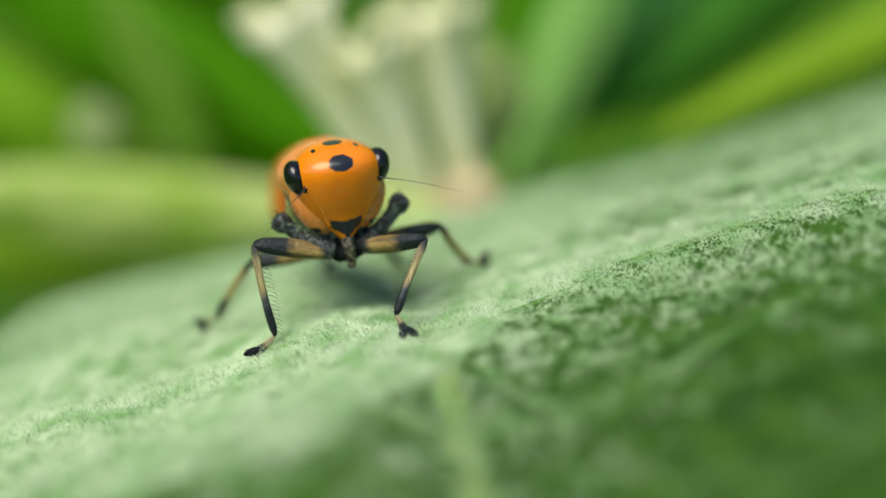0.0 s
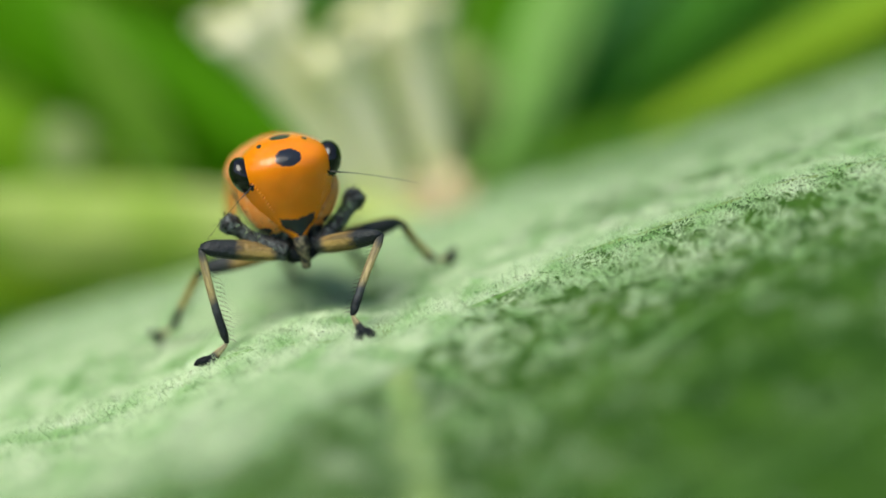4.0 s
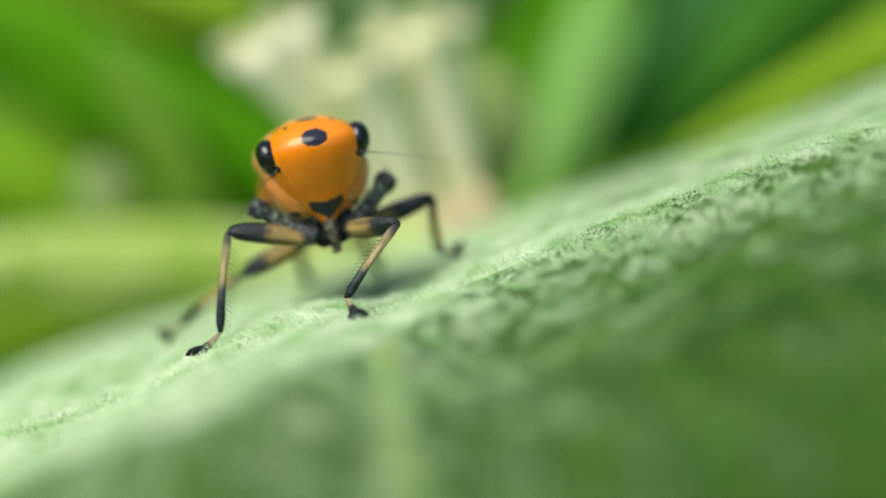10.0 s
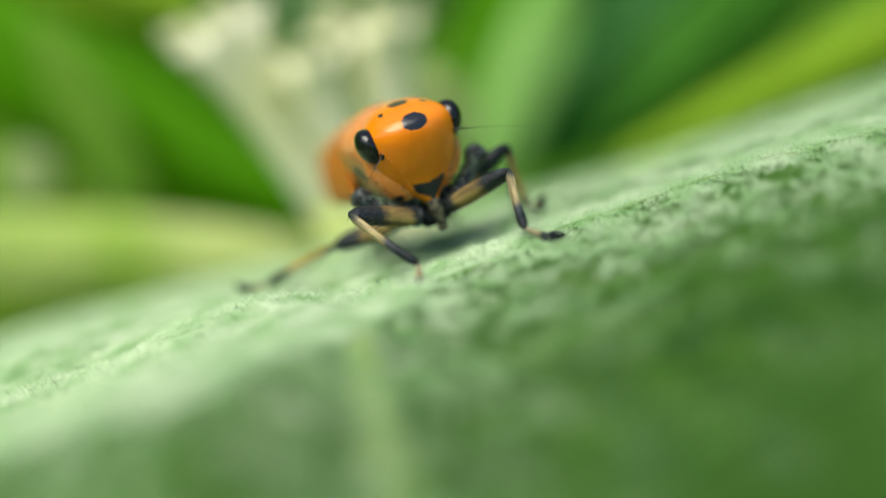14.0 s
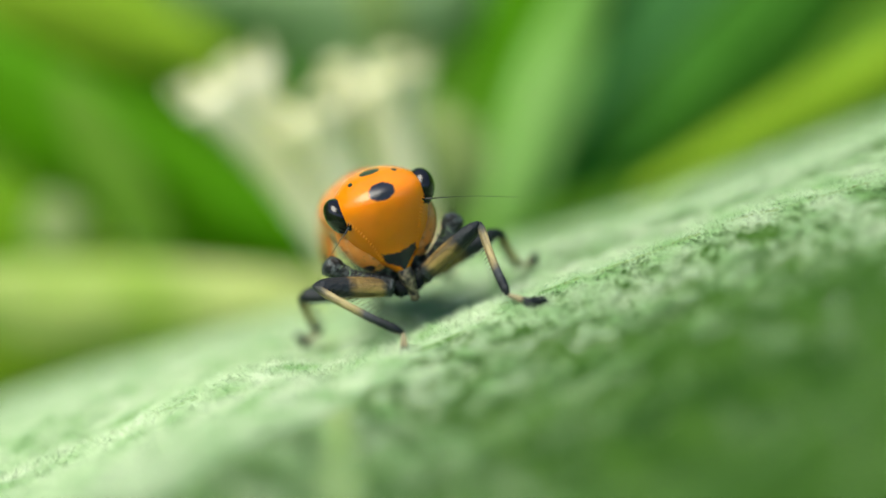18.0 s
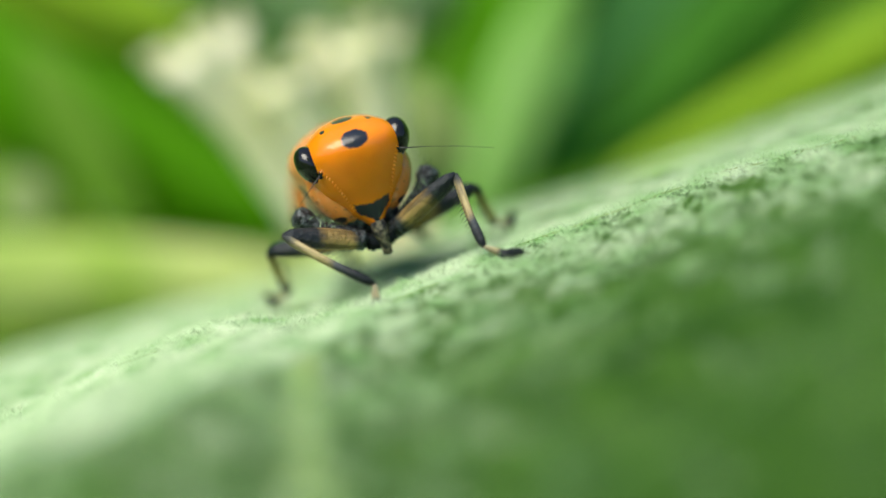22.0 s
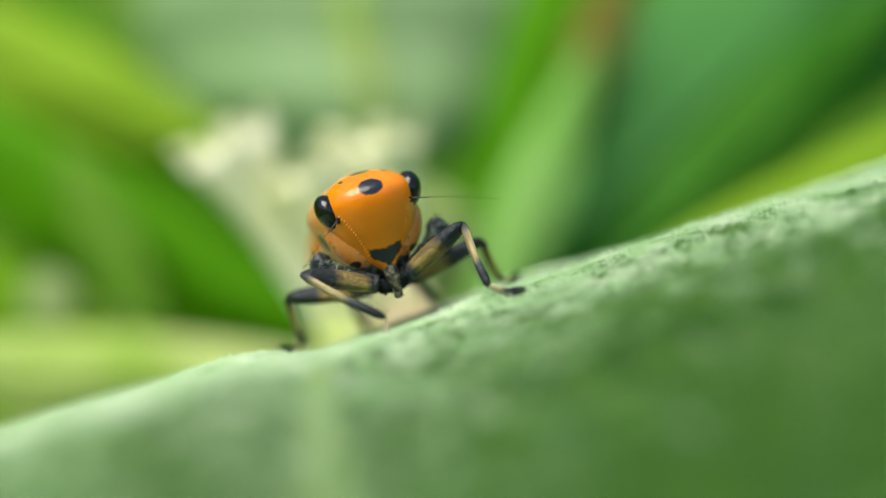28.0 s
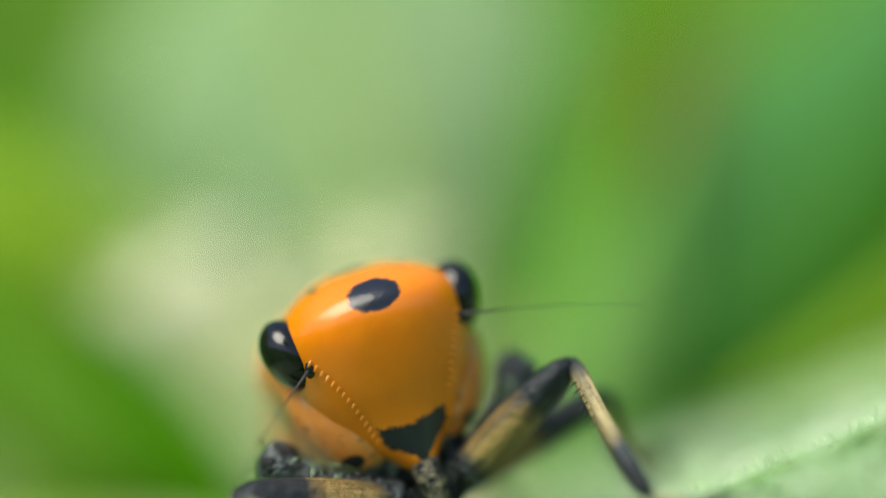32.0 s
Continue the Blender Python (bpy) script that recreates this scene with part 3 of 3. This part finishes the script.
def build_insect():
    bug = thing("leafhopper", "glossy orange leafhopper with black spots, standing on a hairy leaf", "insect", body_pose(0))
    MOVING.append((bug, [(t, body_pose(t)) for t in BEATS]))
    bm = bmesh.new()
    zs = [-2.22 + 3.18 * k / 50 for k in range(51)]
    loft(bm, [head_ring(z) for z in zs])
    head = part("head", bm, M_HEAD, bug, "glossy orange face with a black crown spot and a black triangle above the beak")
    # cheeks and face seams
    for s in (-1, 1):
        bm = bmesh.new()
        ball(bm, (s * 0.90, 0.56, -1.14), (0.46, 0.60, 0.88), Matrix.Rotation(radians(s * 30), 4, "Y"))
        part("cheek", bm, M_CHEEK, head)
        bm = bmesh.new()
        for k in range(15):
            u = k / 14
            z = -0.28 - 1.28 * u
            x = s * (1.06 - 0.55 * u - 0.05 * math.sin(math.pi * u))
            y = head_front(x, z)
            ball(bm, (x, y + 0.010, z), (0.10, 0.009, 0.024), Matrix.Rotation(radians(s * 38), 4, "Y"), 10)
        part("face_ridge", bm, M_HEAD, head, "row of low scallops along the face")
        # eye
        bm = bmesh.new()
        ball(bm, (s * 1.20, 0.12, -0.05), (0.40, 0.58, 0.58), Matrix.Rotation(radians(s * 20), 4, "Y") @ Matrix.Rotation(radians(s * 12), 4, "Z"), 32)
        part("eye", bm, M_EYE, head, "glossy black compound eye")
        # antenna: a black socket, a stubby base and a long bristle
        z0 = -0.36
        x0 = s * 1.10
        y0 = head_front(x0, z0)
        bm = bmesh.new()
        ball(bm, (x0, y0 + 0.02, z0), (0.075, 0.07, 0.14), Matrix.Rotation(radians(-s * 20), 4, "Y"), 14)
        part("antenna_socket", bm, M_EYE, head, "small black antenna pit")
        bm = bmesh.new()
        tip = (x0 + 2.45, y0 - 0.5, z0 - 0.83) if s > 0 else (x0 - 1.7, y0 - 0.4, z0 - 1.32)
        pts = [(x0 + (tip[0] - x0) * u, y0 + (tip[1] - y0) * u, z0 + (tip[2] - z0) * u + 0.06 * math.sin(math.pi * u)) for u in (0, 0.1, 0.3, 0.6, 1)]
        tube(bm, pts, (0.04, 0.020, 0.007, 0.006, 0.004), 6)
        part("antenna", bm, M_HAIR, head, "hair-thin dark antenna")
    # beak under the face
    bm = bmesh.new()
    us = [k / 19 for k in range(20)]
    tube(bm, [(0.03 * u, 0.12 - 0.04 * math.sin(3 * u) + 0.12 * u * u, -2.02 - 1.02 * u) for u in us], [0.17 + 0.07 * math.sin(5.5 * u) * (1 - 0.5 * u) - (0.10 if u == 1 else 0) for u in us], 16)
    for v in bm.verts:
        v.co.xy *= 1 + 0.22 * noise.noise(Vector((v.co.x * 9000, v.co.y * 9000, v.co.z * 2200))) + 0.08 * noise.noise(v.co * 12000)
    part("beak", bm, M_SNOUT, head, "stubby dark beak, tan at its end")
    # pronotum
    bm = bmesh.new()
    rings = []
    for k in range(14):
        u = k / 13
        y = 0.55 + 2.6 * u
        w = 1.46 + 0.22 * math.sin(math.pi * min(u * 0.75 + 0.1, 1)) - 0.05 * u
        top = 0.72 + 0.28 * math.sin(math.pi * (0.10 + 0.6 * u))
        ring = []
        for j in range(32):
            c, q = math.cos(2 * math.pi * j / 32), math.sin(2 * math.pi * j / 32)
            ring.append((w * abs(c) ** (1.0 if q > 0 else 0.55) * (1 if c > 0 else -1) * (1 if q > 0 else 1 + 0.18 * q), y, (top if q > 0 else 1.75) * q - 0.05))
        rings.append(ring)
    loft(bm, rings)
    part("pronotum", bm, M_BODY, bug, "orange shield behind the head with dark spots")
    # wings, roofed over the back
    for s in (-1, 1):
        bm = bmesh.new()
        rings = []
        for k in range(20):
            u = k / 19
            y = 2.6 + 9.2 * u
            w = 1.52 * math.sin(math.pi * (0.42 + 0.5 * u)) ** 0.7 + 0.05
            top = 1.0 - 1.0 * u ** 1.3
            drop = -1.55 - 0.35 * u + 0.6 * u ** 4
            outer, inner = [], []
            for j in range(12):
                a = j / 11
                x = s * (0.02 + w * math.sin(a * math.pi / 2))
                z = top + (drop - top) * (1 - math.cos(a * math.pi / 2)) ** 1.1
                outer.append((x, y, z))
                inner.append((x - s * 0.05 if j else x, y, z - 0.05))
            rings.append(outer + inner[::-1])
        loft(bm, rings)
        part("wing", bm, M_WING, bug, "folded orange forewing")
    # thorax and belly
    bm = bmesh.new()
    rings = []
    for k in range(18):
        u = k / 17
        y = 0.35 + 9.6 * u
        w = 1.05 * math.sin(math.pi * (0.22 + 0.70 * u)) ** 0.8 + 0.05
        zc = -1.7 + 0.6 * u
        hh = 0.85 * math.sin(math.pi * (0.22 + 0.72 * u)) ** 0.7 + 0.05
        rings.append([(w * math.cos(a), y, zc + hh * math.sin(a)) for a in [2 * math.pi * j / 24 for j in range(24)]])
    loft(bm, rings)
    part("thorax", bm, M_DARK, bug, "dark slate underside")
    for s in (-1, 1):
        for c, ax, tilt in (((s * 0.62, 0.60, -2.40), (0.75, 0.40, 0.24), -16), ((s * 0.22, 0.46, -2.60), (0.30, 0.26, 0.20), -20)):
            bm = bmesh.new()
            ball(bm, c, ax, Matrix.Rotation(radians(s * tilt), 4, "Y"), 32)
            for v in bm.verts:
                v.co *= 1 + 0.045 * noise.noise(v.co * 3500) + 0.03 * noise.noise(v.co * 9000)
            part("side_plate", bm, M_LIMB if abs(c[0]) < 0.3 else M_DARK, bug, "wrinkled grey plate above the leg")
        # the thick lobe that stands out beside the face, with a blunt end
        rng = random.Random(31 + s)
        bm = bmesh.new()
        a, b = Vector((s * 0.44, 0.36, -2.48)), Vector((s * 2.06, 0.62, -1.16))
        along = (b - a).normalized()
        us = [k / 23 for k in range(24)]
        tube(bm, [a + (b - a) * u + Vector((0, 0, -0.10 * math.sin(math.pi * u))) for u in us],
             [0.30 - 0.10 * u + 0.05 * math.sin(9 * u) * u + (0.06 if 0.80 < u < 0.99 else 0) - (0.09 if u == 1 else 0) for u in us], 20)
        for v in bm.verts:
            v.co += v.co * (0.020 * noise.noise(v.co * 2600) + 0.008 * noise.noise(v.co * 7000))
        lobe = part("side_lobe", bm, M_DARK, bug, "wrinkled slate lobe beside the face, mottled pale")
        bm = bmesh.new()
        for k in range(26):
            u = rng.uniform(0.35, 1.0) if k > 5 else 1.0
            turn = rng.uniform(0, 2 * math.pi)
            out = (along.cross(Vector((0, 1, 0))) * math.cos(turn) + Vector((0, 1, 0)) * math.sin(turn)).normalized()
            p = a + (b - a) * u + out * 0.17
            q = p + (out * rng.uniform(0.6, 1.0) + along * rng.uniform(0.2, 0.9)) * rng.uniform(0.10, 0.20)
            tube(bm, [p, q], (0.014, 0.003), 4)
        part("bristles", bm, M_HAIR, lobe, "short dark bristles", "stuff")
    # pale hairs along the seams between the face and the plates
    for s in (-1, 1):
        rng = random.Random(11 + s)
        bm = bmesh.new()
        for k in range(70):
            u = rng.random()
            p = Vector((s * (1.62 - 1.15 * u), 0.25 + 0.35 * rng.random(), -1.42 - 0.95 * u + rng.uniform(-0.12, 0.12)))
            q = p + Vector((s * rng.uniform(-0.12, 0.16), -rng.uniform(0.05, 0.22), rng.uniform(-0.16, 0.10)))
            tube(bm, [p, (p + q) / 2 + Vector((0, 0, 0.02)), q], (0.008, 0.007, 0.002), 3)
        part("hair_fringe", bm, M_FUZZ, bug, "fringe of fine pale hairs", "stuff")
    # legs
    for key in LEGS:
        hip, l1, l2, hint = LEGS[key]
        fat = 0.90 if key[0] in "fm" else 1.25
        femur = part("femur", limb_mesh(l1, 0.28 * fat, 0.46 * fat, 0.25 * fat), M_LIMB if key[0] == "h" else M_FEMUR, bug, "slate upper leg with a tan middle" if key[0] != "h" else "dark upper leg")
        tibia = part("tibia", limb_mesh(l2, 0.16 * fat, 0.11 * fat, 0.17 * fat, 0.05), M_TIBIA if key[0] == "f" else M_SHIN, bug, "tan lower leg, dark towards the foot")
        tarsus = part("tarsus", limb_mesh(0.78, 0.07, 0.10, 0.18), M_TARSUS, bug, "pale foot with a dark end")
        # bristles down the inner side of the lower leg
        bm = bmesh.new()
        side = -1 if key[1] == "l" else 1
        for k in range(17):
            u = 0.16 + 0.80 * k / 16
            z = l2 * u
            ln = 0.16 + 0.10 * math.sin(math.pi * u)
            tube(bm, [(side * 0.09, -0.03, z), (side * (0.09 + ln * 0.7), -0.05, z + ln * 0.45), (side * (0.09 + ln), -0.06, z + ln * 0.9)], (0.012, 0.009, 0.003), 4)
        comb = part("bristles", bm, M_HAIR, tibia, "comb of fine dark bristles")
        if key == "fr":
            root = Vector((0, 0, 0.32 * l2 * MM))
            comb.data.transform(Matrix.Translation(-root))
            comb.location = root
            cam.data.dof.focus_object = comb
        for s in (-1, 1):
            bm = bmesh.new()
            tube(bm, [(s * 0.02, 0, 0.62), (s * 0.11, 0, 0.78), (s * 0.21, 0, 0.96), (s * 0.25, -0.03, 1.08)], (0.11, 0.135, 0.11, 0.02), 7)
            part("claw", bm, M_LIMB, tarsus, "black claw")
        rows = {femur: [], tibia: [], tarsus: []}
        for t in BEATS:
            h, k, a, toe = leg_points(key, t)
            rows[femur].append((t, bone(h, k)))
            rows[tibia].append((t, bone(k, a)))
            rows[tarsus].append((t, bone(a, toe)))
        for ob in rows:
            ob.matrix_basis = rows[ob][0][1]
            MOVING.append((ob, rows[ob]))


build_insect()

# ---- plants behind ----
def leaf_mesh(length, width, fold=0.12, curl=0.15, seed=0):
    """A pointed leaf along z with its midrib raised, 0.4 mm thick."""
    bm = bmesh.new()
    rings = []
    for k in range(25):
        u = k / 24
        w = width / 2 * (math.sin(math.pi * min(u * 0.93 + 0.05, 1)) ** 0.75) + 0.05
        back = curl * length * u * u
        top, low = [], []
        for j in range(9):
            a = j / 4 - 1
            y = fold * width * a * a + back + 0.02 * width * math.sin(7 * u * math.pi + 3 * a + seed)
            top.append((a * w, y - (0.02 * width if j == 4 else 0), length * u))
            low.append((a * w, y + min(0.4, 0.04 * width), length * u))
        rings.append(top + low[::-1])
    loft(bm, rings)
    return bm


def back_leaf(label, material, base, length, width, turn, tilt=0, spin=0, seed=0):
    """A leaf that grows from base (millimetres), turned clockwise from upright as seen along y."""
    ob = thing("background_leaf", label, "leaf", pose(base[0] * MM, base[1] * MM, base[2] * MM) @ pose(0, 0, 0, 0, turn, 0) @ pose(0, 0, 0, tilt, 0, spin), "leaves behind")
    part("leaf_blade", leaf_mesh(length, width, seed=seed), material, ob)
    bm = bmesh.new()
    tube(bm, [(0, -0.2 + 0.15 * length * u * u, length * u) for u in (0, 0.25, 0.5, 0.75, 0.97)], [r * width for r in (0.050, 0.042, 0.034, 0.024, 0.004)], 8)
    part("leaf_rib", bm, M_YELLOW if material is M_SAGE else (M_LIME if material is M_GREEN else material), ob)
    return ob


# the shade of the deep blades is put into their darker green
GREEN, DEEP, LIME, BLUE = "green leaf blade among the plants behind", "deep green leaf blade behind, its shade put into the colour", "lime green sunlit leaf blade behind", "bluish green leaf blade behind"
SAGE, YELLOW, BROWN, TEAL, PALE = "broad grey-green leaf with a pale midrib behind", "yellowing leaf blade behind", "brown dried leaf tip among the leaves behind", "dark bluish green blade laid along the broad leaf behind", "pale lime green leaf blade behind"
back_leaf(SAGE, M_SAGE, (-4.6, 58.0, 10.0), 39.0, 36.8, -16, seed=1)
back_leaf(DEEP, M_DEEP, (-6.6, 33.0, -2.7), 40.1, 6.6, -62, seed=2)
back_leaf(LIME, M_LIME, (-14.1, 40.0, 9.4), 35.2, 7.1, -67, seed=3)
back_leaf(GREEN, M_GREEN, (-10.7, 37.0, -5.0), 33.3, 8.2, -74, seed=4)
back_leaf(GREEN, M_GREEN, (-19.7, 44.0, 6.4), 31.4, 7.8, -69, seed=5)
back_leaf(YELLOW, M_YELLOW, (-3.6, 29.0, -4.3), 33.0, 5.4, -90, seed=6)
back_leaf(LIME, M_LIME, (-5.5, 34.0, -8.4), 33.0, 5.0, -92, seed=16)
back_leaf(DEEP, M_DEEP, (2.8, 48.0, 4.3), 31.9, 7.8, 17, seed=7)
back_leaf(PALE, M_SEA, (1.8, 40.0, -3.5), 23.0, 4.6, 20, seed=8)
back_leaf(BROWN, M_BROWN, (12.7, 46.0, 25.8), 13.3, 3.6, -161, seed=9)
back_leaf(BLUE, M_BLUE, (3.1, 50.0, 0.6), 49.4, 18.2, 46, seed=10)
# draws the dark band along the broad bluish leaf
back_leaf(TEAL, M_TEAL, (11.4, 47.0, 2.1), 33.4, 7.2, 45, seed=11)
back_leaf(LIME, M_LIME, (10.1, 31.0, 1.6), 28.1, 3.5, 64, seed=12)
back_leaf(BLUE, M_BLUE, (21.4, 62.0, 12.8), 50.6, 20.1, 40, seed=13)
back_leaf(SAGE, M_OLIVE, (-0.4, 27.0, 0.0), 8.0, 7.0, -19, seed=14)
back_leaf(SAGE, M_SOFT, (-16.2, 31.0, -2.6), 13.9, 3.6, -31, seed=19)
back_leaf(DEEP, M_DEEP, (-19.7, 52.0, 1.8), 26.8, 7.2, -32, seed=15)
# two small blades as sunlit spots, the sun put into their pale colour
back_leaf(SAGE, M_SUN_SPOT, (-18.6, 34.0, -2.0), 3.8, 3.4, -10, seed=17)
back_leaf(SAGE, M_SUN_SPOT, (-23.4, 34.0, -1.6), 3.8, 3.4, -25, seed=18)


def flower(base, tip, wide, petals=M_CREAM):
    """A pale tubular flower on its stalk."""
    a, b = Vector(base), Vector(tip)
    ob = thing("pale_flower", "cream tubular flower on a pale stalk behind the insect", "flower", pose(*(a * MM)), "flowers behind")
    d = b - a
    bend = lambda u: d * u + Vector((math.sin(u * 3) * 0.5 * (1 - u), 0, 0))
    bm = bmesh.new()
    tube(bm, [bend(u) for u in (0, 0.2, 0.42)], (0.8, 0.9, 1.0), 10)
    part("stalk", bm, M_STALK, ob)
    # trumpet: a closed tube that flares into a lobed rim
    axis = d.normalized()
    side = Vector((0, 1, 0)).cross(axis).normalized()
    other = axis.cross(side)
    bm = bmesh.new()
    rings = []
    for u, r in ((0.34, 0.42), (0.46, 0.50), (0.60, 0.56), (0.74, 0.64), (0.86, 0.80), (0.95, 1.00), (1.0, 1.12), (0.985, 1.04), (0.93, 0.84), (0.86, 0.55), (0.82, 0.2)):
        flare = max(0.0, u - 0.86) * 1.6
        rings.append([bend(u) + wide * r * (1 + flare * math.cos(5 * t)) * (side * math.cos(t) + other * math.sin(t)) for t in [2 * math.pi * k / 30 for k in range(30)]])
    loft(bm, rings)
    part("corolla", bm, petals, ob)
    rng = random.Random(int(wide * 100))
    for k in range(5):
        t = 2 * math.pi * k / 5
        out = side * math.cos(t) + other * math.sin(t)
        root = bend(0.97) + out * wide * 0.85
        turn = (out * 0.8 + axis * rng.uniform(0.5, 1.0)).normalized()
        bm = leaf_mesh(wide * rng.uniform(0.7, 1.0), wide * 0.8, 0.2, 0.3, k)
        ob2 = part("petal", bm, petals, ob)
        across = axis.cross(out).normalized()
        ob2.matrix_basis = Matrix.Translation(root * MM) @ Matrix((across, turn.cross(across), turn)).transposed().to_4x4()
    return ob


flower((-2.5, 22, -6), (-10.6, 20, 7.9), 2.0)
flower((-1.8, 21, -6), (-6.5, 19, 6.6), 1.7)
flower((-0.6, 22, -6), (-3.5, 21, 8.3), 2.0)
flower((-1.2, 19.5, -8), (-1.5, 18, -0.1), 1.3, M_PEACH)

# unseen plant added behind and above the camera; its leaf shades the lower slope
tall = thing("unseen_shade_plant", "unseen tall green plant, its one long overhanging leaf added for shade", "plant")
bm = bmesh.new()
tube(bm, [(10, -94, 52), (13, -102, 48), (18, -112, 0), (20, -116, -105)], (1.2, 1.8, 2.6, 3.4), 10)
part("stem", bm, M_GREEN, tall)
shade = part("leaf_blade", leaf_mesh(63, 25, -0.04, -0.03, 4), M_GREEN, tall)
along = Vector((-18, 60, -5)).normalized()
across = Vector((0, 0, -1)).cross(along).normalized()
shade.matrix_basis = Matrix.Translation(Vector((10, -94, 52)) * MM) @ Matrix((across, along.cross(across), along)).transposed().to_4x4()

# the far growth, a wall of shade, and the ground below
verts, faces = [], []
for j in range(13):
    for i in range(41):
        a = 2 * math.pi * i / 40
        r = 230 - 2 * j
        verts.append((math.cos(a) * r * MM, math.sin(a) * r * 0.8 * MM, (-110 + j * (22 if i <= 20 else 12)) * MM))
for j in range(12):
    for i in range(40):
        faces.append((j * 41 + i, j * 41 + i + 1, (j + 1) * 41 + i + 1, (j + 1) * 41 + i))
tagged(sheet("backdrop", verts, faces, M_FAR), "deep green growth far behind, out of focus", "plants", kind="structure")
verts = [(-0.6, -0.6, -0.105), (0.6, -0.6, -0.105), (0.6, 0.6, -0.105), (-0.6, 0.6, -0.105)]
tagged(sheet("ground", verts, [(0, 1, 2, 3)], M_DEEP), "dark green ground cover far below the leaf", "ground", kind="structure")


def motions():
    """The insect's body and each piece of its legs, in steps."""
    for ob, rows in MOVING:
        walk(ob, rows)


motions()
